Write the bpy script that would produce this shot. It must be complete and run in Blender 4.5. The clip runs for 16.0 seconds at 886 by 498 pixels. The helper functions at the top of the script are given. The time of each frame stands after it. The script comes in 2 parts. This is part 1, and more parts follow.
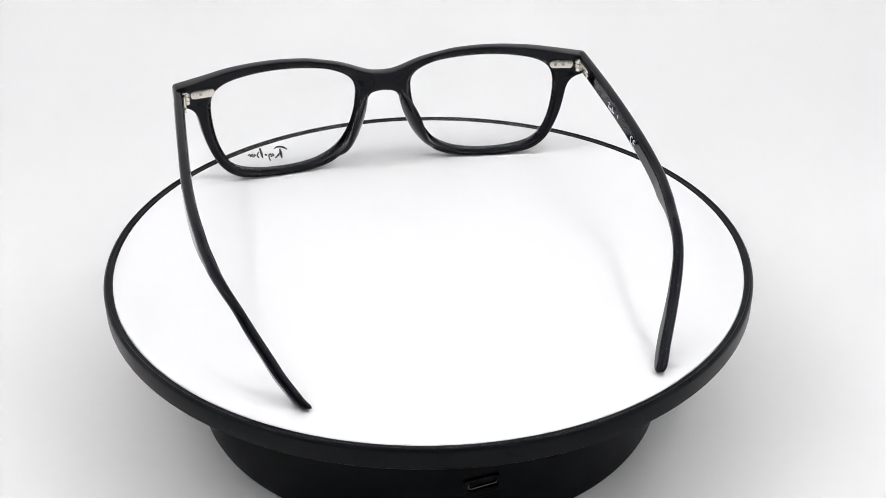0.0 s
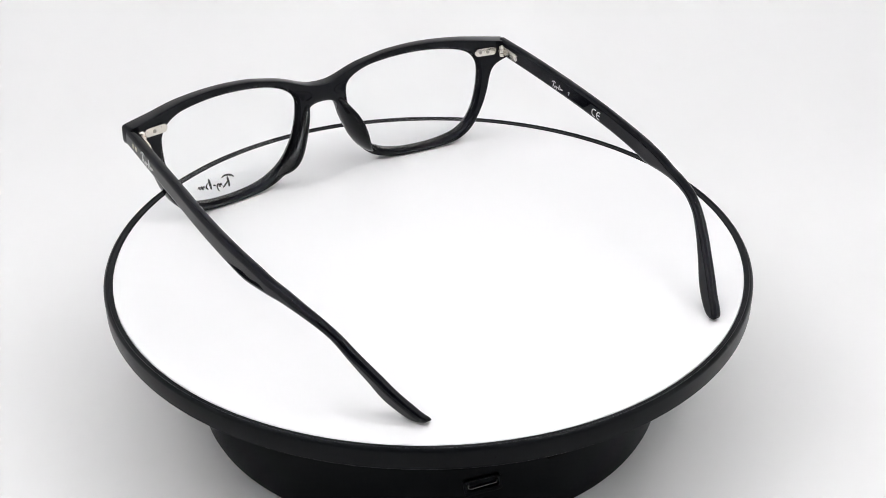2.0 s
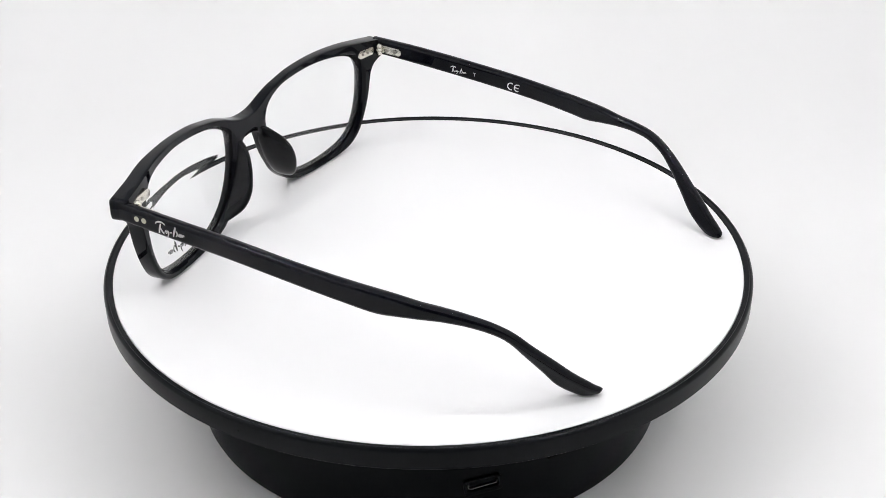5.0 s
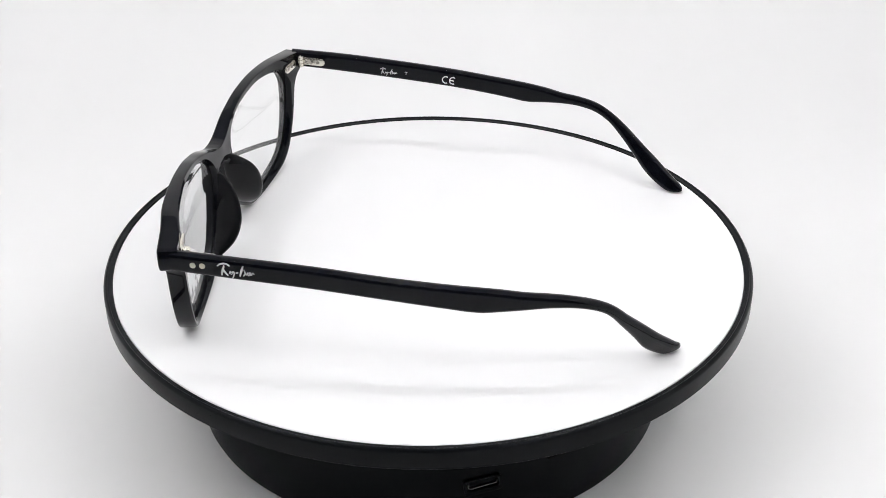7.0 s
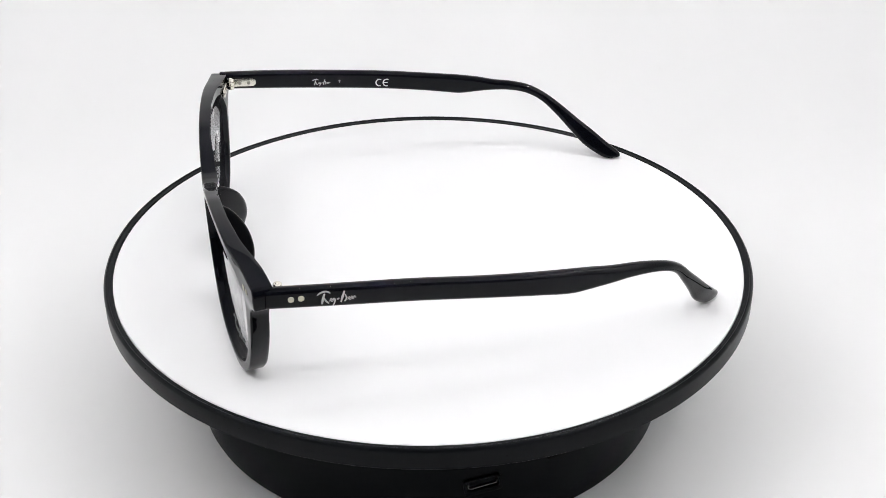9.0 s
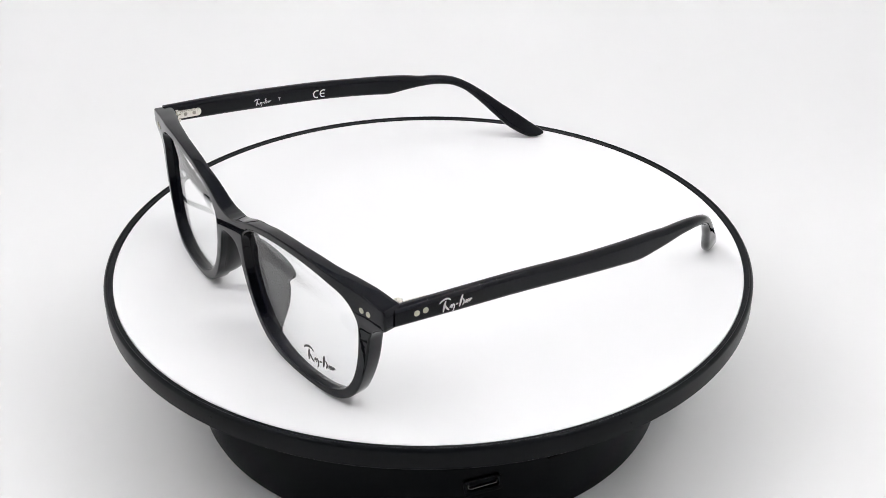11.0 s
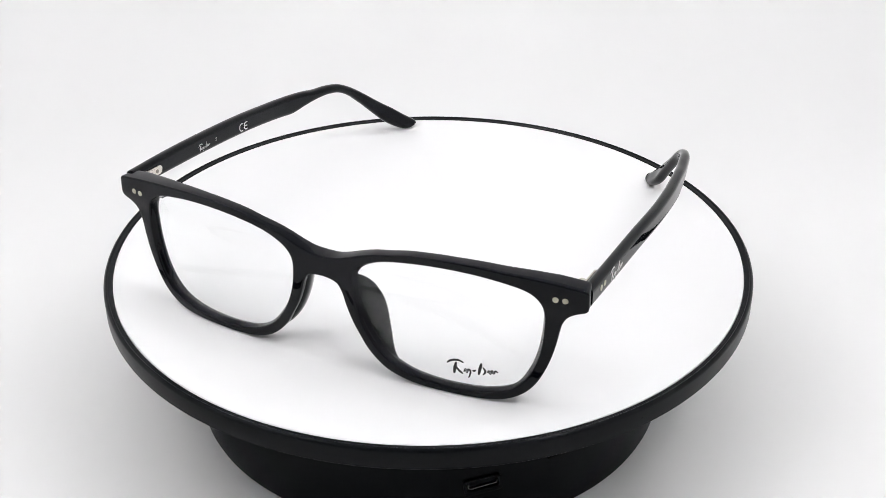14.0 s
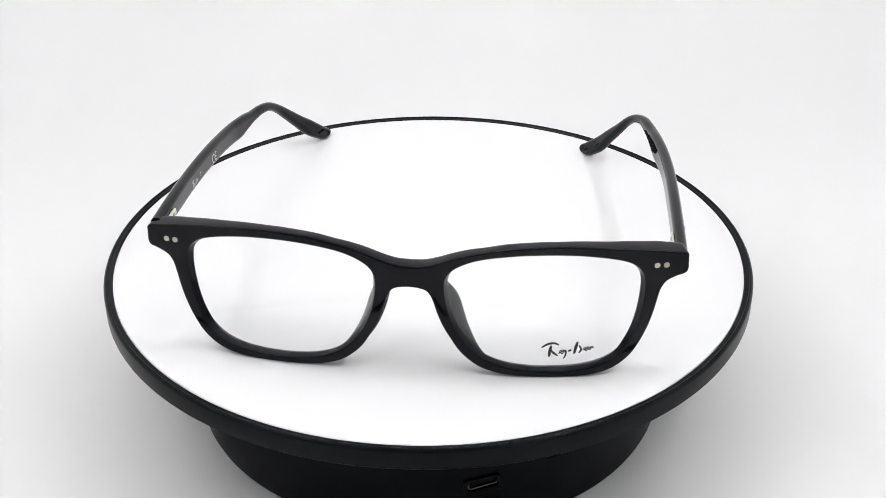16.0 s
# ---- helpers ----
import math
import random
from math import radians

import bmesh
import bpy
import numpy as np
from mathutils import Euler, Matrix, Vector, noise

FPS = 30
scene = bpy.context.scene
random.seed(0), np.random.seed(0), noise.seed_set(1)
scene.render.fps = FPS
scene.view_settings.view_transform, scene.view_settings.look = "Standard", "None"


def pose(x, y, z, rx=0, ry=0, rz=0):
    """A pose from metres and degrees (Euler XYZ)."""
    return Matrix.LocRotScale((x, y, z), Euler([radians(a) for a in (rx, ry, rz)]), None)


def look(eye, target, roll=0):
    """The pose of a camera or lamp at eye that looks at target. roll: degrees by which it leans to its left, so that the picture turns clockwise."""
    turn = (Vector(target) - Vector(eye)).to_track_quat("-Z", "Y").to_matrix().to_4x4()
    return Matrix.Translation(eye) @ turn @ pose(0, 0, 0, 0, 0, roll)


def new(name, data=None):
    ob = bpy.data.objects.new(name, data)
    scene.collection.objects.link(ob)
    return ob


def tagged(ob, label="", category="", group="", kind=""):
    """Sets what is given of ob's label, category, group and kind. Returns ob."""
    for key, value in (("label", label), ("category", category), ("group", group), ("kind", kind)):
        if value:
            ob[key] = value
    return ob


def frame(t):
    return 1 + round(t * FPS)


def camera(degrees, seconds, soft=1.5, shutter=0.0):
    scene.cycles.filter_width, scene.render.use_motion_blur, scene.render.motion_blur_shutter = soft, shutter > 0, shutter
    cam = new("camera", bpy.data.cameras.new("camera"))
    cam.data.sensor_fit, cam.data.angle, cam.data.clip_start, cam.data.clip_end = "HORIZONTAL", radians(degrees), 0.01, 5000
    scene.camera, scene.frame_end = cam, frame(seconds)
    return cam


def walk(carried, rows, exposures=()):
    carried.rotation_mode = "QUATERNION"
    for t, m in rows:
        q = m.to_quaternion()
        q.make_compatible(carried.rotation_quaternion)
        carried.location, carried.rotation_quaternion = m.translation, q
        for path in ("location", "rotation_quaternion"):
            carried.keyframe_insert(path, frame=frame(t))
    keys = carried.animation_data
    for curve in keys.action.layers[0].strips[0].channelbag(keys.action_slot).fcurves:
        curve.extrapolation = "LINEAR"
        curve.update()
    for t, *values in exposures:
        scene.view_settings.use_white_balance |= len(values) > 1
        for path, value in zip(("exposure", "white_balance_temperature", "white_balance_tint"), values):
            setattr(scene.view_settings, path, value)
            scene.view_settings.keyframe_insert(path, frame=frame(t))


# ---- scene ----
from mathutils.geometry import tessellate_polygon

# One fixed camera looks down at a turntable in a small white photo box.
cam = camera(38.69, 16.0, soft=0.5)
EYE = Vector((0.0, -0.3442, 0.2005))
AIM = EYE + Vector((0.01113, 0.86362, -0.50400))
VIEW = look(EYE, AIM, -0.19)
walk(cam, [(0, VIEW), (16.0, VIEW)])

START_TURN, TURN_RATE = 11.3, 10.117      # degrees, degrees per second

# ---- light ----
world = bpy.data.worlds.new("dim_room")
scene.world = world
world.use_nodes = True
world.node_tree.nodes["Background"].inputs[0].default_value = (0.9, 0.95, 1.0, 1)
world.node_tree.nodes["Background"].inputs[1].default_value = 0.05
LED_STRENGTH = 2570.0


# ---- materials ----
def material(name, colour, rough, metal=0.0, grain=0.0, scale=400.0, bump=0.0, vary=0.04, spec=0.5):
    """A principled surface: colour and roughness vary at a large and a small scale, with a fine relief."""
    m = bpy.data.materials.new(name)
    m.use_nodes = True
    nt = m.node_tree
    bsdf = nt.nodes["Principled BSDF"]
    bsdf.inputs["Metallic"].default_value = metal
    bsdf.inputs["Specular IOR Level"].default_value = spec
    co = nt.nodes.new("ShaderNodeTexCoord")
    big = nt.nodes.new("ShaderNodeTexNoise")
    big.inputs["Scale"].default_value = scale * 0.06
    big.inputs["Detail"].default_value = 4
    fine = nt.nodes.new("ShaderNodeTexNoise")
    fine.inputs["Scale"].default_value = scale
    fine.inputs["Detail"].default_value = 3
    nt.links.new(co.outputs["Object"], big.inputs["Vector"])
    nt.links.new(co.outputs["Object"], fine.inputs["Vector"])
    mix = nt.nodes.new("ShaderNodeMix")
    mix.data_type = "RGBA"
    mix.inputs["A"].default_value = (*[c * (1 - vary) for c in colour], 1)
    mix.inputs["B"].default_value = (*[min(1, c * (1 + vary)) for c in colour], 1)
    nt.links.new(big.outputs["Fac"], mix.inputs["Factor"])
    nt.links.new(mix.outputs["Result"], bsdf.inputs["Base Color"])
    ramp = nt.nodes.new("ShaderNodeMapRange")
    ramp.inputs["To Min"].default_value = rough * (1 - grain)
    ramp.inputs["To Max"].default_value = rough * (1 + grain)
    nt.links.new(fine.outputs["Fac"], ramp.inputs["Value"])
    nt.links.new(ramp.outputs["Result"], bsdf.inputs["Roughness"])
    if bump:
        b = nt.nodes.new("ShaderNodeBump")
        b.inputs["Strength"].default_value = bump
        b.inputs["Distance"].default_value = 0.0002
        nt.links.new(fine.outputs["Fac"], b.inputs["Height"])
        nt.links.new(b.outputs["Normal"], bsdf.inputs["Normal"])
    return m


def glass_material(name, colour, ior):
    m = bpy.data.materials.new(name)
    m.use_nodes = True
    b = m.node_tree.nodes["Principled BSDF"]
    b.inputs["Base Color"].default_value = (*colour, 1)
    b.inputs["Transmission Weight"].default_value = 1.0
    b.inputs["Roughness"].default_value = 0.0
    b.inputs["IOR"].default_value = ior
    return m


def glow_material(name, colour, strength):
    m = bpy.data.materials.new(name)
    m.use_nodes = True
    b = m.node_tree.nodes["Principled BSDF"]
    b.inputs["Base Color"].default_value = (0.8, 0.8, 0.7, 1)
    b.inputs["Emission Color"].default_value = (*colour, 1)
    b.inputs["Emission Strength"].default_value = strength
    return m


BACKDROP = material("white_backdrop_sheet", (0.80, 0.80, 0.805), 0.55, grain=0.1, scale=300, bump=0.03, vary=0.012)
BOX_WHITE = material("pale_box_lining", (0.78, 0.78, 0.785), 0.6, grain=0.1, scale=120, vary=0.02)
ROOM_DARK = material("dim_room_wall", (0.10, 0.10, 0.11), 0.8, scale=30, vary=0.1)
MAT_WHITE = material("white_platter_face", (0.79, 0.79, 0.802), 0.42, grain=0.12, scale=500, bump=0.02, vary=0.01)
RIM_BLACK = material("satin_black_rim", (0.0042, 0.0049, 0.0060), 0.30, grain=0.2, scale=900, bump=0.03, vary=0.12, spec=0.09)
BASE_BLACK = material("moulded_black_plastic", (0.0028, 0.0036, 0.0046), 0.45, grain=0.2, scale=1400, bump=0.12, vary=0.15, spec=0.06)
ACETATE = material("polished_black_acetate", (0.0030, 0.0034, 0.0054), 0.03, grain=0.3, scale=700, bump=0.003, vary=0.2, spec=0.17)
PAD_ACETATE = material("black_acetate_pad", (0.005, 0.0052, 0.006), 0.12, grain=0.25, scale=700, bump=0.02, vary=0.2, spec=0.18)
STEEL = material("nickel_silver_hinge", (0.70, 0.67, 0.60), 0.24, metal=1.0, grain=0.3, scale=1500, bump=0.06, vary=0.08)
RIVET = material("nickel_silver_rivet", (0.46, 0.45, 0.36), 0.45, metal=1.0, grain=0.3, scale=2500, bump=0.05, vary=0.1)
SCREW_DARK = material("screw_head", (0.34, 0.32, 0.29), 0.42, metal=1.0, vary=0.1)
PRINT_SILVER = material("silver_grey_print", (0.50, 0.50, 0.50), 0.4, scale=2500, vary=0.08)
PRINT_WHITE = material("white_print", (0.62, 0.62, 0.62), 0.5, scale=2500, vary=0.05)
PRINT_BLACK = material("black_print", (0.012, 0.012, 0.012), 0.45, scale=2500, vary=0.1)
PORT_METAL = material("port_shell", (0.13, 0.13, 0.13), 0.3, metal=1.0, grain=0.2, scale=2000, vary=0.1)
PORT_DARK = material("port_hollow", (0.003, 0.003, 0.003), 0.6, vary=0.1, spec=0.05)
LENS = glass_material("clear_demo_lens", (0.985, 0.99, 0.99), 1.29)
LED_GLOW = glow_material("white_led", (1.0, 0.99, 0.985), LED_STRENGTH)
STRIP_WHITE = material("led_strip_board", (0.7, 0.7, 0.7), 0.5, vary=0.03)


# ---- building helpers ----
def part(name, bm, mat, parent=None, label="", smooth=35.0):
    """Link a bmesh as one mesh object under its thing."""
    me = bpy.data.meshes.new(name)
    bm.normal_update()
    bm.to_mesh(me)
    bm.free()
    return part_mesh(name, me, mat, parent, label, smooth)


def part_mesh(name, me, mat, parent=None, label="", smooth=35.0):
    me.materials.clear()
    me.materials.append(mat)
    if smooth:
        for p in me.polygons:
            p.use_smooth = True
        me.set_sharp_from_angle(angle=radians(smooth))
    ob = new(name, me)
    ob.parent = parent
    if label:
        ob["label"] = label
    return ob


def ease(t):
    t = min(1.0, max(0.0, t))
    return t * t * (3 - 2 * t)


def smooth_loop(knots, per=6, closed=True):
    """A Catmull-Rom curve through the knots (tuples of any length)."""
    n = len(knots)
    k = [Vector(p) if len(p) < 4 else Vector(p) for p in knots]
    out = []
    for i in range(n if closed else n - 1):
        p1, p2 = k[i], k[(i + 1) % n]
        p0 = k[i - 1] if closed or i > 0 else p1 * 2 - p2
        p3 = k[(i + 2) % n] if closed or i + 2 < n else p2 * 2 - p1
        d1 = max((p2 - p1).length, 1e-9)
        d0, d2 = max((p1 - p0).length, 1e-9), max((p3 - p2).length, 1e-9)
        m1 = ((p1 - p0) / d0 + (p2 - p1) / d1) * 0.5 * d1
        m2 = ((p2 - p1) / d1 + (p3 - p2) / d2) * 0.5 * d1
        for j in range(per):
            s = j / per
            out.append(p1 * (2 * s**3 - 3 * s**2 + 1) + m1 * (s**3 - 2 * s**2 + s) + p2 * (3 * s**2 - 2 * s**3) + m2 * (s**3 - s**2))
    if not closed:
        out.append(k[-1])
    return out


def lathe(profile, steps=160, closed=False):
    """A body of revolution about z; profile holds (radius, height)."""
    bm = bmesh.new()
    rings = []
    for r, z in profile:
        if r < 1e-6:
            rings.append([bm.verts.new((0, 0, z))])
        else:
            rings.append([bm.verts.new((r * math.cos(2 * math.pi * i / steps), r * math.sin(2 * math.pi * i / steps), z)) for i in range(steps)])
    pairs = list(zip(rings, rings[1:] + ([rings[0]] if closed else [])))[: len(rings) if closed else len(rings) - 1]
    for a, b in pairs:
        for i in range(steps):
            j = (i + 1) % steps
            if len(a) == 1 and len(b) > 1:
                bm.faces.new((a[0], b[i], b[j]))
            elif len(b) == 1 and len(a) > 1:
                bm.faces.new((a[i], b[0], a[j]))
            elif len(a) > 1:
                bm.faces.new((a[i], b[i], b[j], a[j]))
    bmesh.ops.recalc_face_normals(bm, faces=bm.faces)
    return bm


def inset(loop, d, weight=None):
    """Move a closed loop to its left by d."""
    n, out = len(loop), []
    for i in range(n):
        p, q, r = Vector(loop[i - 1][:2]), Vector(loop[i][:2]), Vector(loop[(i + 1) % n][:2])
        t = ((q - p).normalized() + (r - q).normalized())
        t = t.normalized() if t.length > 1e-6 else (r - q).normalized()
        e = d * (weight(q.x, q.y) if weight else 1.0)
        out.append((q.x - t.y * e, q.y + t.x * e))
    return out


def area(loop):
    return sum(a[0] * b[1] - b[0] * a[1] for a, b in zip(loop, loop[1:] + loop[:1])) / 2


def slab(loops, depth, bevel=0.0, steps=3, back=None, weight=None, hole=None):
    """A plate in the xz plane with holes (the first loop is the outside), from y = -depth/2 to depth/2, its edges rounded.
    back: (width, depth) of the rounding on the outer rear edge, scaled by weight(x, z).
    hole: rows (inset, y, weight or None) for the walls of the holes, from front to back."""
    bm = bmesh.new()
    fronts, backs, outline = [], [], []
    for k, loop in enumerate(loops):
        sides = [(0.0, depth / 2, None), (0.0, -depth / 2, None)]
        if k and hole:
            sides = hole
        elif bevel:
            turn = [math.pi / 2 * (1 - j / steps) for j in range(steps + 1)]
            w, d = back or (bevel, bevel)
            sides = [(bevel * (1 - math.cos(a)), depth / 2 - bevel * (1 - math.sin(a)), None) for a in turn]
            for a in turn[::-1]:
                q = math.sin(a)
                sides.append((w * (0.55 * q + 0.45 * (1 - math.cos(a))), -depth / 2 + d * (1 - q), weight))
        loop = [tuple(p[:2]) for p in loop]
        if (area(loop) > 0) != (k == 0):
            loop = loop[::-1]
        rings = [[bm.verts.new((x, y, z)) for x, z in inset(loop, d, f)] for d, y, f in sides]
        for r0, r1 in zip(rings, rings[1:]):
            for i in range(len(loop)):
                j = (i + 1) % len(loop)
                bm.faces.new((r0[i], r0[j], r1[j], r1[i]))
        fronts += rings[0]
        backs += rings[-1]
        outline.append((rings[0], rings[-1]))
    for side, ring in enumerate((fronts, backs)):
        for a, b, c in tessellate_polygon([[Vector((v.co.x, v.co.z, 0)) for v in pair[side]] for pair in outline]):
            bm.faces.new((ring[a], ring[b], ring[c]))
    bmesh.ops.recalc_face_normals(bm, faces=bm.faces)
    return bm


def cut_grid(bm, axis, low, high, step):
    """Divide the flat front and back of a plate by parallel planes."""
    n = Vector((axis == 0, axis == 1, axis == 2))
    k = low
    while k < high:
        flat = [f for f in bm.faces if abs(f.normal.y) > 0.999 and min(v.co.dot(n) for v in f.verts) < k < max(v.co.dot(n) for v in f.verts)]
        if flat:
            geom = list({v for f in flat for v in f.verts}) + list({e for f in flat for e in f.edges}) + flat
            bmesh.ops.bisect_plane(bm, geom=geom, dist=1e-7, plane_co=n * k, plane_no=n)
            bm.normal_update()
        k += step
    return bm


def ribbon(path, width):
    """The outline of a pen stroke along a smooth path, thinner at its ends."""
    line = smooth_loop(path, 5, closed=False)
    n = len(line) - 1
    one, other = [], []
    for i, p in enumerate(line):
        run = (line[min(i + 1, n)] - line[max(i - 1, 0)]).normalized()
        w = width / 2 * (0.55 + 0.45 * math.sin(math.pi * i / n))
        one.append((p[0] - run[1] * w, p[1] + run[0] * w))
        other.append((p[0] + run[1] * w, p[1] - run[0] * w))
    return one + other[::-1]


def disc(r, depth, steps=20, bevel=0.0):
    """A short cylinder along y, its front edge rounded."""
    b = bevel or depth * 0.25
    bm = lathe([(0, -depth / 2), (r, -depth / 2), (r, depth / 2 - b), (r - b * 0.4, depth / 2 - b * 0.3), (r - b, depth / 2), (0, depth / 2)], steps)
    bmesh.ops.transform(bm, matrix=pose(0, 0, 0, -90), verts=bm.verts)
    return bm


def box(x, y, z, bevel=0.0):
    bm = bmesh.new()
    bmesh.ops.create_cube(bm, size=1.0)
    bmesh.ops.scale(bm, vec=(x, y, z), verts=bm.verts)
    if bevel:
        bmesh.ops.bevel(bm, geom=bm.edges[:], offset=bevel, segments=2, affect="EDGES", profile=0.5)
    return bm


def placed(bm, m):
    bmesh.ops.transform(bm, matrix=m, verts=bm.verts)
    return bm


def joined(bms):
    out = bmesh.new()
    for bm in bms:
        me = bpy.data.meshes.new("piece")
        bm.to_mesh(me)
        bm.free()
        out.from_mesh(me)
        bpy.data.meshes.remove(me)
    return out


# ---- the photo box ----
TABLE = -0.050                              # height of the sheet on which the turntable stands
HALF, BACK, FRONT, TOP = 0.36, 0.42, -0.46, 0.46


def sweep_sheet():
    """White sheet: lies flat, then curves up the back of the box."""
    bm = bmesh.new()
    prof = [(-0.55 + 0.05 * k, TABLE) for k in range(15)]
    r = 0.20
    for i in range(0, 25):
        a = math.pi / 2 * i / 24
        prof.append((BACK - 0.02 - r + r * math.sin(a), TABLE + r - r * math.cos(a)))
    prof.append((BACK - 0.02, TOP - 0.01))
    upper = [[bm.verts.new((x, y, z)) for x in (-HALF + 0.002, -0.18, 0, 0.18, HALF - 0.002)] for y, z in prof]
    lower = [[bm.verts.new((x, y + (0.0012 if z > TABLE + 0.1 else 0), z - (0.0012 if z <= TABLE + 0.1 else 0))) for x in (-HALF + 0.002, -0.18, 0, 0.18, HALF - 0.002)] for y, z in prof]
    for rows in (upper, lower):
        for a, b in zip(rows, rows[1:]):
            for i in range(4):
                bm.faces.new((a[i], a[i + 1], b[i + 1], b[i]))
    for k in range(len(prof) - 1):
        for i in (0, 4):
            bm.faces.new((upper[k][i], upper[k + 1][i], lower[k + 1][i], lower[k][i]))
    for k in (0, -1):
        for i in range(4):
            bm.faces.new((upper[k][i], upper[k][i + 1], lower[k][i + 1], lower[k][i]))
    bmesh.ops.recalc_face_normals(bm, faces=bm.faces)
    return bm


tagged(part("backdrop", sweep_sheet(), BACKDROP, smooth=60), "white seamless backdrop sheet curving up behind the turntable", "backdrop", kind="structure")
for name, size, at in (
    ("wall_left", (0.012, BACK - FRONT, TOP - TABLE + 0.02), (-HALF - 0.006, (BACK + FRONT) / 2, (TOP + TABLE) / 2)),
    ("wall_right", (0.012, BACK - FRONT, TOP - TABLE + 0.02), (HALF + 0.006, (BACK + FRONT) / 2, (TOP + TABLE) / 2)),
    ("wall_back", (2 * HALF + 0.024, 0.012, TOP - TABLE + 0.02), (0, BACK + 0.006, (TOP + TABLE) / 2)),
):
    tagged(part(name, placed(box(*size), pose(*at)), BOX_WHITE, smooth=0), "white lining of the photo box", "wall", kind="structure")
tagged(part("ceiling", placed(box(2 * HALF + 0.024, BACK - FRONT + 0.012, 0.012), pose(0, (BACK + FRONT) / 2, TOP + 0.016)), BOX_WHITE, smooth=0),
       "white ceiling of the photo box", "ceiling", kind="structure")
tagged(part("wall_front", placed(box(2.4, 0.02, 1.6), pose(0, FRONT - 0.9, 0.3)), ROOM_DARK, smooth=0), "dim wall of the room behind the camera", "wall", kind="structure")
tagged(part("floor", placed(box(2.4, 2.4, 0.02), pose(0, -0.2, TABLE - 0.0125)), ROOM_DARK, smooth=0), "dim table under the photo box", "floor", kind="structure")


def led_strip(x, y, turn, count):
    """A narrow board on the ceiling with a row of small white diodes."""
    thing = new("led_strip")
    thing.matrix_basis = pose(x, y, TOP + 0.006, 0, 0, turn)
    part("board", box(0.50, 0.014, 0.003, 0.0005), STRIP_WHITE, thing, smooth=0)
    first = None
    for i in range(count):
        along = -0.23 + 0.46 * i / (count - 1)
        if first is None:
            first = part("diode", box(0.0016, 0.0016, 0.0012, 0.0002), LED_GLOW, thing, "glowing white diode", smooth=0)
            ob = first
        else:
            ob = new("diode", first.data)
            ob.parent = thing
        ob.location = (along, 0, -0.0022)
    return tagged(thing, "unseen white strip of glowing diodes along the box ceiling", "light strip", group="ceiling light strips")


led_strip(0.0, -0.03, 0, 22)
# Added fill light, unseen: lifts the sheet in front and softens the shadows.
led_strip(0.0, -0.28, 0, 16)
# Two more unseen strips, added to brighten the sides and blur shadows.
led_strip(-0.29, -0.14, 90, 25)
led_strip(0.29, -0.14, 90, 25)


# ---- the turntable ----
RIM_R, RIM_H = 0.1002, 0.0058
turntable = new("turntable")
turntable.location = (0, 0, TABLE)
tagged(turntable, "round black motorised turntable with a white top on the backdrop", "turntable")
LIFT = -TABLE                               # height of the platter face over the sheet

base_prof = [(0, 0.0), (0.0735, 0.0), (0.0745, 0.0006), (0.0750, 0.0018), (0.0754, 0.020), (0.0750, 0.0405), (0.0742, 0.0412), (0.070, 0.0412), (0.070, LIFT - 0.0045), (0, LIFT - 0.0045)]
base = part("base", lathe(base_prof, 192), BASE_BLACK, turntable, "matt black moulded base")


def on_base(ang, z, depth=0.0):
    """A pose on the base's wall: x along the wall, y inwards, z up."""
    r = 0.0754 - depth
    return pose(r * math.sin(ang), -r * math.cos(ang), z, 0, 0, math.degrees(ang))


def rounded_rect(w, h, r, n=5):
    pts = []
    for cx, cz, a0 in ((w / 2 - r, h / 2 - r, 0), (-w / 2 + r, h / 2 - r, 90), (-w / 2 + r, -h / 2 + r, 180), (w / 2 - r, -h / 2 + r, 270)):
        for i in range(n + 1):
            a = radians(a0 + 90 * i / n)
            pts.append((cx + r * math.cos(a), cz + r * math.sin(a)))
    return pts


PORT = on_base(0.19, 0.0170) @ pose(0, 0, 0, 0, -7, 0)
port = part("usb_port", placed(slab([rounded_rect(0.0108, 0.0056, 0.0012), [(x, z + 0.0006) for x, z in rounded_rect(0.0092, 0.0034, 0.0010)]], 0.0016, 0.0002, 2), PORT), BASE_BLACK, base, "black surround of a small charging socket")
# The shell is only this L-shaped lip, drawn after the highlight on its edge.
part("shell", placed(slab([ribbon([(-0.0038, 0.0012), (-0.0042, 0.0003), (-0.0037, -0.0003), (-0.0015, -0.0002), (0.0015, 0.0), (0.0038, 0.0002), (0.0042, 0.0009)], 0.00034)], 0.0010), PORT @ pose(0, -0.0002, 0)), PORT_METAL, port, "metal lip of the socket shell, shaped after the highlight on its edge")
part("hollow", placed(slab([[(x, z + 0.0006) for x, z in rounded_rect(0.0094, 0.0036, 0.0010)]], 0.0003), PORT @ pose(0, 0.0004, 0)), PORT_DARK, port, "dark socket opening")
part("slot", placed(slab([rounded_rect(0.0105, 0.0007, 0.0003)], 0.0006), on_base(0.52, 0.0207, 0.0)), PORT_DARK, base, "thin dark slot")

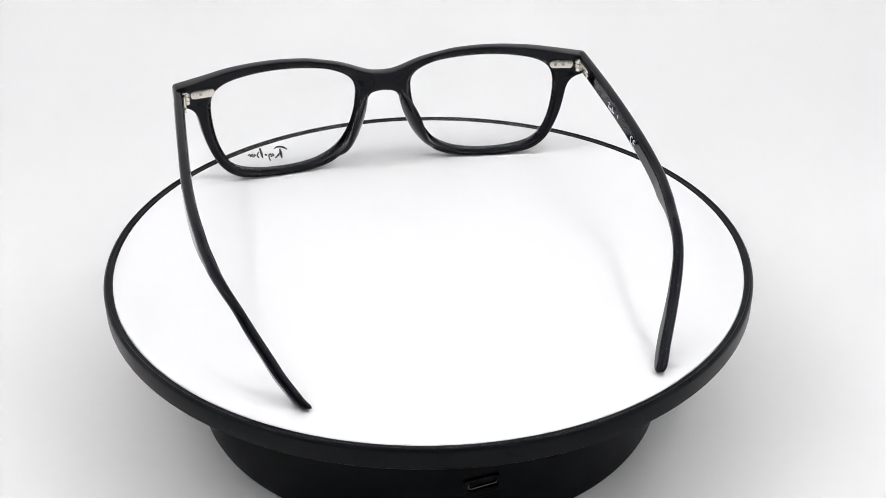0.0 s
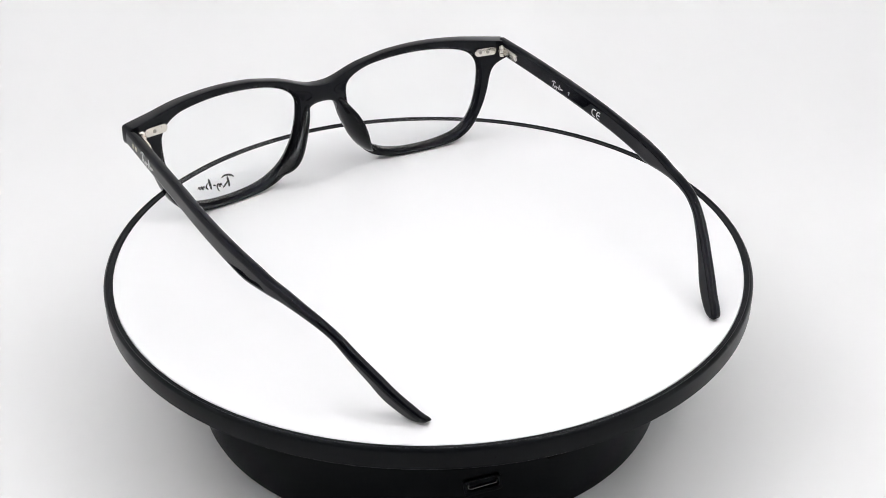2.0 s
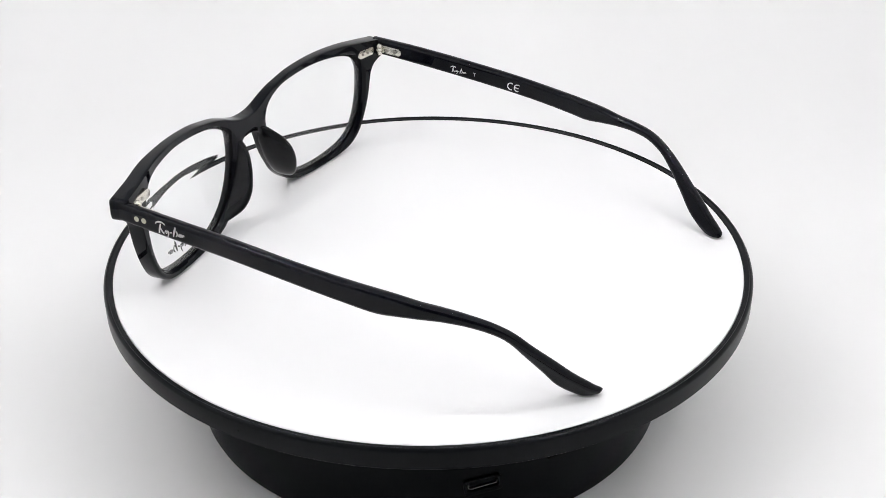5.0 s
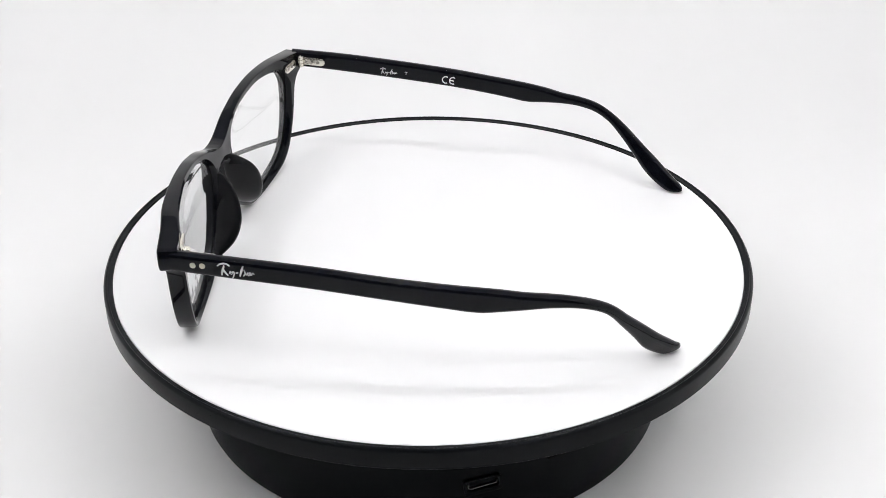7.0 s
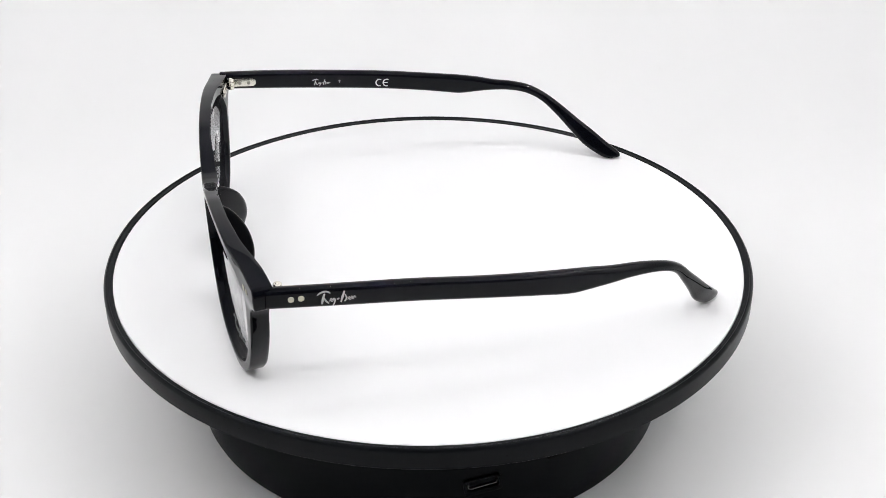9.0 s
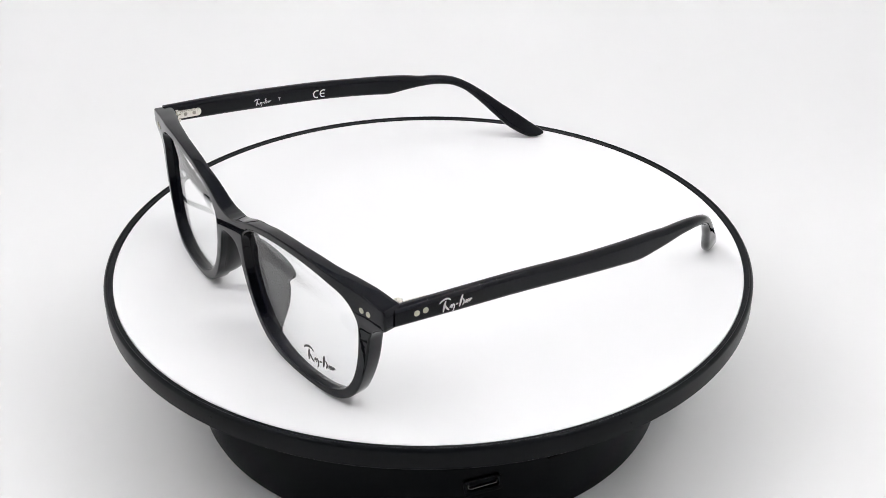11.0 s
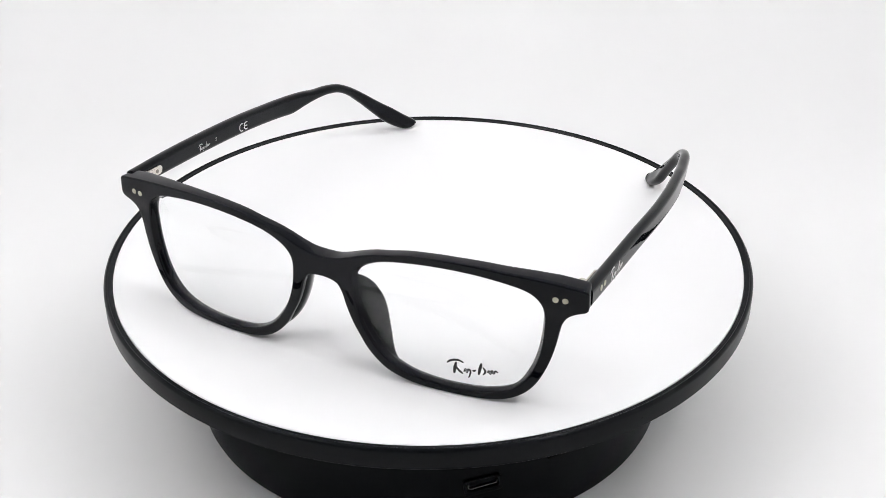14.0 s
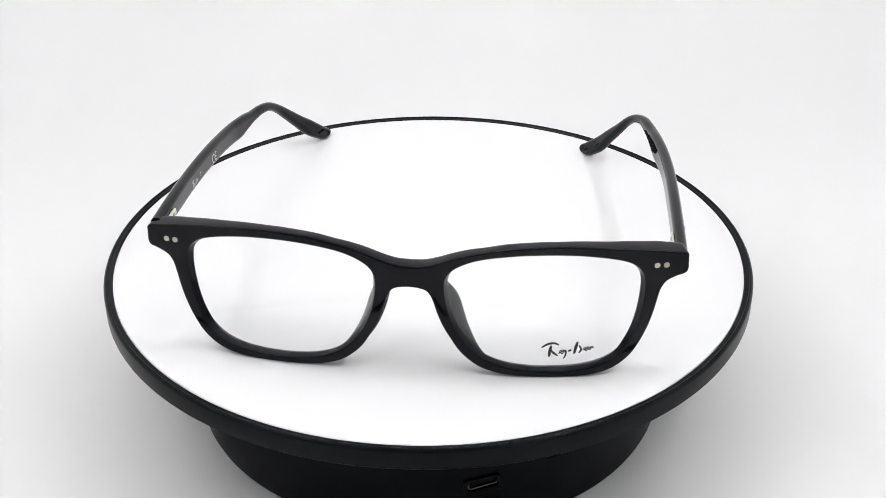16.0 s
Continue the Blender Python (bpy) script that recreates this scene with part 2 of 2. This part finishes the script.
platter = new("platter")
platter.parent = turntable
platter.location = (0, 0, LIFT)
tagged(platter, "turning white disc with a black rim")
rim_prof = [(0.0974, -0.0012), (0.0976, -0.0001), (0.0978, 0.0001), (0.0989, 0.0002), (0.09905, 0.0004), (0.0992, 0.0005), (0.0995, 0.0005), (0.0999, 0.0002), (RIM_R - 0.0001, -0.0002), (RIM_R, -0.0006),
            (RIM_R, -RIM_H + 0.0003), (RIM_R - 0.0003, -RIM_H), (0.071, -RIM_H), (0.071, -0.0012)]
part("rim", lathe(rim_prof, 256, closed=True), RIM_BLACK, platter, "satin black raised rim", smooth=28)
part("top_disc", lathe([(0, 0.0), (0.02, 0.0), (0.06, 0.0), (0.0972, 0.0), (0.0974, -0.0002), (0.0974, -0.0011), (0, -0.0011)], 192), MAT_WHITE, platter, "matt white disc")


# ---- the glasses ----
# Own space: x across the front (the wearer's right is +), y forwards, z up, origin on the turntable's axis.
MM = 0.001
SHIFT = -2.85 * MM                          # the front's middle lies beside the axis
CROWN, BOW, THICK = 67.2 * MM, 1.45, 5.0 * MM

glasses = new("eyeglasses")
tagged(glasses, "black acetate eyeglasses with clear lenses, temples open, on the turntable", "eyeglasses")


def face(x):
    """How far forward the bowed front lies at x from its middle."""
    return CROWN - BOW * x * x


def between(knots, x):
    """Straight-line interpolation in a table of (x, value)."""
    for (a, va), (b, vb) in zip(knots, knots[1:]):
        if x <= b:
            return va + (vb - va) * max(0.0, x - a) / (b - a)
    return knots[-1][1]


def lean(x, z):
    """How far the front stands forward of its bow: the top leans out, the nearer to the left the more (the front is a little twisted)."""
    x, z = x / MM, z / MM
    end = ease((abs(x) - 50) / 14)
    low = ease((abs(x) - 45) / 15) * (1 - ease((z - 28) / 6))
    return (0.2 + z / 40 * (0.5 - 0.7 * math.tanh(x / 25) * (1 - 0.5 * end) - 0.75 * end) - 0.6 * low) * MM


def depth_at(x, z):
    """Thickness of the front: slim over the lenses, full at the bridge, the ends and below."""
    top = between([(0, 4.6), (8, 4.2), (20, 3.5), (38, 3.5), (48, 4.1), (58, 4.9), (66, 5.3)], abs(x) / MM)
    return (5.0 + (top - 5.0) * ease((z / MM - 26) / 9)) * MM


def bow(bm, offset):
    """Bend a flat plate to the front's bow, lean and thickness and move it into place."""
    for v in bm.verts:
        slope = 2 * BOW * v.co.x
        c = 1 / math.sqrt(1 + slope * slope)
        x, z = v.co.x, v.co.z
        d = (v.co.y + offset) * depth_at(x, z) / THICK + lean(x, z)
        v.co = (x + d * slope * c + SHIFT, face(x) + d * c, z)
    return bm


def half_outline(side):
    """The lens opening of one side."""
    k = [(60.6, 25), (60.6, 28.6), (60, 31.5), (58.8, 33.6), (56.8, 35.3), (53.7, 36.6), (46.8, 37.9), (40, 38.45), (32.5, 38.45), (25.4, 37.9), (18.3, 36.7), (13.8, 35), (11, 33.1), (9.6, 31.1), (9.1, 28.6),
         (9.3, 25.3), (9.9, 21.4), (11.2, 17.1), (12.9, 13.4), (15.6, 9.4), (18.6, 6.6), (22.4, 4.4), (26.5, 3), (33, 2.1), (38, 2), (43, 2.3), (48.7, 3.4), (52.4, 4.9), (55.2, 7.2), (57.5, 10.7), (59.1, 15), (60.1, 19.8)]
    pts = [(p[0] * MM * side, p[1] * MM) for p in smooth_loop(k, 5)]
    return pts if side > 0 else pts[::-1]


def front_outline():
    top = [(0, 33.8), (3.6, 34.1), (7.5, 35.3), (11, 36.7), (15, 38), (20, 39.1), (25, 40.1), (30, 40.6), (35, 40.9), (40, 40.95), (45, 40.8), (50, 40.45), (55, 40), (60, 39.35), (64, 38.8), (68, 38.2), (70.2, 37.9)]
    low = [(70.3, 31.3), (68.2, 30.5), (66.2, 29.1), (65, 27), (64.4, 24.5), (63.7, 20.6), (62.9, 17.2), (61.8, 13.7), (60.4, 10.3), (58.6, 7), (56.1, 4.2), (52.7, 2), (48.6, 0.8), (42, 0.15), (36, 0.05), (30, 0.25),
           (25, 0.85), (21.5, 1.8), (18.5, 3.1), (15.5, 5.4), (12.9, 8.3), (10.7, 12), (8.6, 16), (7, 20.3), (5.6, 24.8), (4.4, 26.6), (2.3, 27.4), (0, 27.6)]
    half = [p for p in smooth_loop(top, 5, closed=False)] + [Vector((70.8, 37.65)), Vector((71.2, 37.1)), Vector((71.4, 33.2)), Vector((71.2, 32.1)), Vector((70.9, 31.7))] + [p for p in smooth_loop(low, 5, closed=False)]
    right = [(p[0] * MM, p[1] * MM) for p in half]
    left = [(-x, z) for x, z in right[::-1] if x > 1e-7]
    return right + left


def rear_taper(x, z):
    """How strongly the rear edges are rounded: crisp along the top, softer below, most under the bridge."""
    x, z = abs(x) / MM, z / MM
    under = ease((6 - x) / 4) * ease((31 - z) / 2) * ease((z - 20) / 5)
    return (1 - 0.6 * ease((z - 28) / 5)) * (1 - 0.5 * ease((x - 60) / 4)) + 2.2 * under


def groove(x, z):
    """The lip that holds the lens stands into the opening at the sides, hardly at all at the foot."""
    return ease((z / MM - 4) / 7)


def front_frame():
    h = THICK / 2
    wall = [(0.45 * MM * (1 - math.cos(a)), h - 0.45 * MM * (1 - math.sin(a)), None) for a in (math.pi / 2 * (1 - j / 5) for j in range(6))]
    wall += [(-0.25 * MM, h - 0.9 * MM, groove), (-0.60 * MM, h - 1.9 * MM, groove), (-0.72 * MM, h - 2.3 * MM, groove), (-0.72 * MM, h - 2.5 * MM, groove)]
    wall += [(0.05 * MM, -0.4 * MM, rear_taper), (0.25 * MM, -1.0 * MM, rear_taper), (0.55 * MM, -1.7 * MM, rear_taper), (0.90 * MM, -2.2 * MM, rear_taper), (1.30 * MM, -h, rear_taper)]
    bm = slab([front_outline(), half_outline(1), half_outline(-1)], THICK, 0.5 * MM, 5, (0.6 * MM, 0.9 * MM), rear_taper, wall)
    cut_grid(bm, 0, -0.0700, 0.0701, 0.0020)
    cut_grid(bm, 2, 0.0015, 0.0420, 0.0022)
    return bow(bm, -THICK / 2)


front = part("front_frame", front_frame(), ACETATE, glasses, "glossy black acetate front", smooth=40)


def nose_pad(side):
    """A leaf-shaped pad that swells backwards from the nose edge of the rim and runs out along its foot."""
    bm = bmesh.new()
    m = 18
    path = smooth_loop([(5.0, 27.6), (6.2, 23.0), (8.0, 17.8), (10.4, 12.6), (13.8, 7.8), (18.2, 4.4), (24.0, 2.3)], 5, closed=False)
    n = len(path) - 1
    rows = []
    for i, p in enumerate(path):
        s = i / n
        run = (path[min(i + 1, n)] - path[max(i - 1, 0)]).normalized()
        out = Vector((-run[1], run[0]))
        rise = math.sin(math.pi * min(1.0, (s * 1.06) ** 0.9)) if s < 0.94 else 0.0
        swell = max(0.0, rise) ** (0.75 if s < 0.45 else 1.2)
        reach = 3.0 + 7.4 * swell
        thick = 0.95 + 0.75 * swell
        tail = ease((1 - s) / 0.35)
        thick *= 0.35 + 0.65 * tail
        reach *= 0.55 + 0.45 * tail
        flare = (0.50 - 0.52 * s) * reach * swell
        row = []
        for j in range(m):
            q = 2 * math.pi * j / m
            c, sn = math.cos(q), math.sin(q)
            back = 0.5 + 0.5 * math.copysign(abs(c) ** 0.8, c)
            off = 0.55 + 0.55 * tail - 0.75 * swell + thick * math.copysign(abs(sn) ** 0.8, sn) * (1.0 - 0.2 * back) + flare * back ** 1.6
            x, z = (p[0] + out[0] * off) * MM, (p[1] + out[1] * off) * MM
            row.append(bm.verts.new((side * x + SHIFT, face(x) + lean(side * x, z) - (1.9 + reach * back) * MM, max(z, 0.1 * MM))))
        rows.append(row)
    for a, b in zip(rows, rows[1:]):
        for j in range(m):
            bm.faces.new((a[j], a[(j + 1) % m], b[(j + 1) % m], b[j]))
    bm.faces.new(rows[0])
    bm.faces.new(rows[-1][::-1])
    bmesh.ops.recalc_face_normals(bm, faces=bm.faces)
    return bm


for side in (-1, 1):
    part("nose_pad", nose_pad(side), PAD_ACETATE, front, "black built-in nose pad", smooth=70)


def lens_plate(side):
    c = Vector((34.5 * MM * side, 20.5 * MM))
    loop = []
    for p in half_outline(side):
        d = Vector(p) - c
        q = c + d * (1 + 0.5 * MM / d.length)
        loop.append((q.x, q.y))
    bm = slab([loop], 1.3 * MM)
    cut_grid(bm, 0, -0.0600, 0.0601, 0.0030)
    return bow(bm, -2.75 * MM)


lens_left = part("lens", lens_plate(-1), LENS, glasses, "clear demo lens with a small black printed mark", smooth=40)
lens_right = part("lens", lens_plate(1), LENS, glasses, "clear demo lens", smooth=40)


def script_mark(length, height):
    """A printed mark as flowing pen strokes of its size, in the xz plane."""
    u, h = length / 10.0, height
    pen = [
        (0.50, [(0.0, 0.74), (0.6, 0.90), (1.7, 1.02), (2.6, 1.0), (3.3, 0.86)]),
        (0.62, [(1.85, 0.86), (1.5, 0.45), (1.25, 0.0)]),
        (0.50, [(1.75, 0.5), (2.3, 0.24), (3.0, 0.04)]),
        (0.40, [(3.2, 0.20), (3.6, 0.44), (3.8, 0.18), (4.2, 0.42), (4.5, 0.36), (4.35, 0.0), (4.0, -0.20)]),
        (0.42, [(4.95, 0.34), (5.3, 0.37), (5.65, 0.42)]),
        (0.60, [(6.9, 1.00), (6.5, 0.58), (6.1, 0.10)]),
        (0.42, [(7.1, 0.70), (7.5, 0.40), (7.0, 0.14)]),
        (0.40, [(7.8, 0.26), (8.2, 0.50), (8.4, 0.26), (8.8, 0.52), (9.1, 0.32), (9.5, 0.52), (9.9, 0.40)]),
    ]
    return [ribbon([(x * u, z * h) for x, z in path], w * u) for w, path in pen]


def strokes(parent, mat, length, height, place, label, finish=None):
    """Print a mark on a part: each stroke a thin piece of its own."""
    for k, bit in enumerate(script_mark(length, height)):
        bm = placed(slab([bit], (0.05 + 0.008 * k) * MM), place)
        if finish:
            bm = finish(bm)
        bmesh.ops.recalc_face_normals(bm, faces=bm.faces)
        part("mark_stroke", bm, mat, parent, label, smooth=0)


def on_lens(bm):
    return bow(placed(bm, pose(-35.2 * MM, 0, 5.3 * MM, 0, 5, 0)), -2.04 * MM)


strokes(lens_left, PRINT_BLACK, 13.9 * MM, 4.3 * MM, Matrix.Scale(-1, 4, (1, 0, 0)), "black printed stroke of a maker's mark", on_lens)


# temples: along y the middle height, half height and outer side of each arm, in millimetres
ARM = {
    -1: [(57.0, 34.5, 2.8, 71.1), (40, 33.25, 2.95, 71.2), (20, 31.75, 3.05, 71.2), (0, 29.65, 3.1, 71.0), (-14, 28.05, 3.35, 70.2), (-23, 27.0, 3.5, 69.3), (-28, 26.85, 3.1, 68.7), (-34, 26.65, 2.45, 67.9),
         (-40, 26.5, 1.95, 66.8), (-46, 25.9, 1.6, 65.6), (-52, 24.1, 1.4, 63.5), (-56, 21.5, 1.4, 61.3), (-60.75, 15.95, 1.8, 58.0), (-64.85, 10.8, 2.4, 54.8), (-68, 6.7, 2.9, 52.3), (-71.2, 3.6, 2.8, 49.7), (-73.4, 1.9, 2.4, 48.0), (-74.9, 1.4, 1.7, 46.9), (-75.7, 1.25, 1.0, 46.4), (-76.0, 1.2, 0.5, 46.2)],
    1: [(57.0, 35.55, 2.9, 70.9), (40, 34.2, 3.1, 71.4), (20, 32.05, 3.15, 72.1), (0, 29.8, 3.15, 72.1), (-12, 28.15, 3.15, 71.8), (-21, 26.9, 3.25, 71.2), (-26, 26.3, 3.3, 70.5), (-32, 26.1, 2.65, 69.6),
        (-38, 25.7, 1.85, 68.5), (-44, 25.3, 1.6, 67.2), (-50, 23.9, 1.5, 65.9), (-55, 21.2, 1.5, 64.4), (-60, 17.0, 1.85, 62.2), (-65.5, 11.6, 2.4, 59.2), (-70, 7.3, 2.95, 56.5), (-74.2, 3.9, 2.75, 54.2), (-77.0, 2.1, 2.4, 52.9), (-78.8, 1.5, 1.7, 52.1), (-79.8, 1.3, 1.0, 51.7), (-80.2, 1.2, 0.5, 51.5)],
}
ARM_THICK = 3.3


def arm_rows(side):
    return [tuple(r) for r in smooth_loop(ARM[side], 6, closed=False)]


def rounded_section(w, h, r):
    """A rounded rectangle with guard points beside its corners."""
    r = min(r, 0.88 * w, 0.88 * h)
    pts = []
    for sx, sz, a0 in ((1, 1, 0), (-1, 1, 90), (-1, -1, 180), (1, -1, 270)):
        arc = [radians(a0 + 90 * k / 5) for k in range(6)]
        c = (sx * (w - r), sz * (h - r))
        g = 0.10 * min(w, h)
        first = (c[0] + r * math.cos(arc[0]), c[1] + r * math.sin(arc[0]))
        last = (c[0] + r * math.cos(arc[-1]), c[1] + r * math.sin(arc[-1]))
        back = (math.sin(arc[0]) * g, -math.cos(arc[0]) * g)
        on = (-math.sin(arc[-1]) * g, math.cos(arc[-1]) * g)
        pts.append((first[0] + back[0], first[1] + back[1]))
        pts += [(c[0] + r * math.cos(a), c[1] + r * math.sin(a)) for a in arc]
        pts.append((last[0] + on[0], last[1] + on[1]))
    return pts


def temple_arm(side):
    """The arm: rounded-rectangular sections swept along its line."""
    bm = bmesh.new()
    rows = arm_rows(side)
    m = 32
    rings = []
    for i, (y, z, h, x) in enumerate(rows):
        a, b = rows[max(0, i - 1)], rows[min(len(rows) - 1, i + 1)]
        run = Vector((b[0] - a[0], b[1] - a[1])).normalized()
        run = run.lerp(Vector((-0.70, -0.71)), ease((-59 - y) / 4)).normalized()    # the tip runs straight down
        ny, nz = -run[1], run[0]
        if nz < 0:
            ny, nz = -ny, -nz
        t = ARM_THICK * min(1.0, 0.45 + 0.55 * h / 1.7)
        ring = []
        for w, u in rounded_section(t / 2, h, 1.42):
            px, py, pz = x - ARM_THICK / 2 + w * (1 - 0.05 * u / h), y + ny * u, z + nz * u
            ring.append(bm.verts.new((side * px * MM + SHIFT, py * MM, max(pz, 0.02) * MM)))
        rings.append(ring)
    for a, b in zip(rings, rings[1:]):
        for j in range(m):
            bm.faces.new((a[j], a[(j + 1) % m], b[(j + 1) % m], b[j]))
    bm.faces.new(rings[0])
    bm.faces.new(rings[-1][::-1])
    bmesh.ops.recalc_face_normals(bm, faces=bm.faces)
    return bm


def arm_at(side, y_mm, z_mm, inner, lift=0.0):
    """A pose on the arm's outer or inner side: x along the arm as it reads, y out of the face, z up."""
    rows = arm_rows(side)
    i = min(range(1, len(rows) - 1), key=lambda k: abs(rows[k][0] - y_mm))
    a, b = rows[i - 1], rows[i + 1]
    f = (y_mm - rows[i][0]) / (b[0] - a[0])
    x = rows[i][3] + f * (b[3] - a[3])
    splay = math.degrees(math.atan2(b[3] - a[3], a[0] - b[0])) * side
    x = x - ARM_THICK - lift if inner else x + lift
    faces = side * (-1 if inner else 1)
    drop = math.degrees(math.atan2(a[1] - b[1], a[0] - b[0]))
    return pose(side * x * MM + SHIFT, y_mm * MM, z_mm * MM) @ pose(0, 0, 0, 0, 0, -90 * faces + splay) @ pose(0, 0, 0, 0, drop * (-1 if faces < 0 else 1), 0)


def letters(text, size, depth):
    cu = bpy.data.curves.new("letters", "FONT")
    cu.body, cu.size, cu.extrude, cu.align_x, cu.align_y = text, size, depth / 2, "CENTER", "CENTER"
    ob = bpy.data.objects.new("letters", cu)
    scene.collection.objects.link(ob)
    me = bpy.data.meshes.new_from_object(ob.evaluated_get(bpy.context.evaluated_depsgraph_get()))
    bpy.data.objects.remove(ob)
    bm = bmesh.new()
    bm.from_mesh(me)
    bpy.data.meshes.remove(me)
    bmesh.ops.transform(bm, matrix=pose(0, 0, 0, 90), verts=bm.verts)
    return bm


def turned(bm):
    """Turn a mark about z so that it faces along +y and reads from there."""
    return placed(bm, pose(0, 0, 0, 0, 0, 180))


temples = {}
for side in (-1, 1):
    arm = part("temple", temple_arm(side), ACETATE, glasses, "glossy black acetate temple arm", smooth=60)
    temples[side] = arm
    for y in (50.9, 48.4):
        part("rivet", placed(disc(0.80 * MM, 0.24 * MM), arm_at(side, y, 34.15 if side < 0 else 34.4, False)), RIVET, arm, "pale metal rivet dot")

left, right = temples[-1], temples[1]
ABOUT = pose(0, 0, 0, 0, 0, 180)
strokes(left, PRINT_SILVER, 9.8 * MM, 3.5 * MM, arm_at(-1, 39.6, 33.3, False, 0.02) @ ABOUT @ pose(-4.9 * MM, 0, -1.75 * MM), "silver-grey printed stroke of a maker's mark")
strokes(right, PRINT_SILVER, 6.2 * MM, 2.1 * MM, arm_at(1, 22.8, 31.7, True, 0.02) @ ABOUT @ pose(-3.1 * MM, 0, -1.05 * MM), "small silver-grey printed stroke of a maker's mark")
part("printed_letter", placed(turned(letters("T", 1.7 * MM, 0.06 * MM)), arm_at(1, 16.6, 31.2, True, 0.02)), PRINT_SILVER, right, "small grey printed letter", smooth=0)
def arc_sign(r, bar):
    """A broad open arc, with a bar to its middle where asked, as the conformity sign has it."""
    arc = [radians(62 + 236 * k / 18) for k in range(19)]
    loop = [(r * math.cos(a), r * math.sin(a)) for a in arc] + [(r * 0.74 * math.cos(a), r * 0.74 * math.sin(a)) for a in arc[::-1]]
    bms = [slab([loop], 0.06 * MM)]
    if bar:
        bms.append(slab([[(-0.8 * r, -0.12 * r), (0.3 * r, -0.12 * r), (0.3 * r, 0.12 * r), (-0.8 * r, 0.12 * r)]], 0.07 * MM))
    return joined(bms)


for along, bar in ((2.6, False), (0.1, True)):
    part("printed_letter", placed(turned(arc_sign(1.38 * MM, bar)), arm_at(1, along, 29.45 + 0.1 * (along - 1.3), True, 0.02)), PRINT_WHITE, right, "white printed letter of the conformity sign", smooth=0)


def front_pose(x_mm, z_mm, back, lift=0.0):
    """A pose on the front's face or back: y points out of the surface."""
    x = x_mm * MM
    z = z_mm * MM
    turn = math.degrees(math.atan(2 * BOW * x))
    m = pose(x + SHIFT, face(x), z) @ pose(0, lean(x, z), 0, 0, 0, -turn)
    return m @ (pose(0, -depth_at(x, z) - lift * MM, 0, 0, 0, 180) if back else pose(0, lift * MM, 0))


def hinge(side):
    """Front plate, temple plate and the barrels between them."""
    plate = part("hinge", placed(slab([rounded_rect(8.2 * MM, 2.9 * MM, 1.4 * MM)], 0.7 * MM, 0.15 * MM, 2), front_pose(side * 62.6, 34.9, True, 0.2)), STEEL, glasses, "bright metal hinge between front and temple")
    for k in (60.5, 63.2):
        part("screw", placed(disc(0.62 * MM, 0.35 * MM), front_pose(side * k, 34.9, True, 0.55)), SCREW_DARK, plate, "small grey screw head")
    x, y = side * 67.0 * MM + SHIFT, 53.6 * MM
    for z, r in ((36.2, 1.15), (34.9, 1.25), (33.6, 1.15)):
        bm = lathe([(0, -0.58 * MM), (r * MM * 0.9, -0.58 * MM), (r * MM, -0.45 * MM), (r * MM, 0.45 * MM), (r * MM * 0.9, 0.58 * MM), (0, 0.58 * MM)], 18)
        part("barrel", placed(bm, pose(x, y, z * MM)), STEEL, plate)
    part("pin", placed(lathe([(0, -2.1 * MM), (0.55 * MM, -2.1 * MM), (0.55 * MM, 1.9 * MM), (0.3 * MM, 2.1 * MM), (0, 2.1 * MM)], 12), pose(x, y, 34.9 * MM)), STEEL, plate)
    part("temple_plate", placed(slab([rounded_rect(8.6 * MM, 2.7 * MM, 1.3 * MM)], 0.6 * MM, 0.15 * MM, 2), arm_at(side, 49.4, 34.7, True, 0.2)), STEEL, plate)
    for k in (50.6, 47.6):
        part("screw", placed(disc(0.6 * MM, 0.35 * MM), arm_at(side, k, 34.7 - (50.6 - k) * 0.08, True, 0.5)), SCREW_DARK, plate, "small grey screw head")


for side in (-1, 1):
    hinge(side)
    for k in (63.2, 65.6):
        part("rivet", placed(disc(0.78 * MM, 0.24 * MM), front_pose(side * k, 34.5, False)), RIVET, front, "pale metal rivet dot")


# ---- what turns ----
def motions():
    steps = [0.5 * k for k in range(33)]
    walk(glasses, [(t, pose(0, 0, 0, 0, 0, START_TURN + TURN_RATE * t)) for t in steps])
    walk(platter, [(t, pose(0, 0, LIFT, 0, 0, TURN_RATE * t)) for t in steps])


motions()
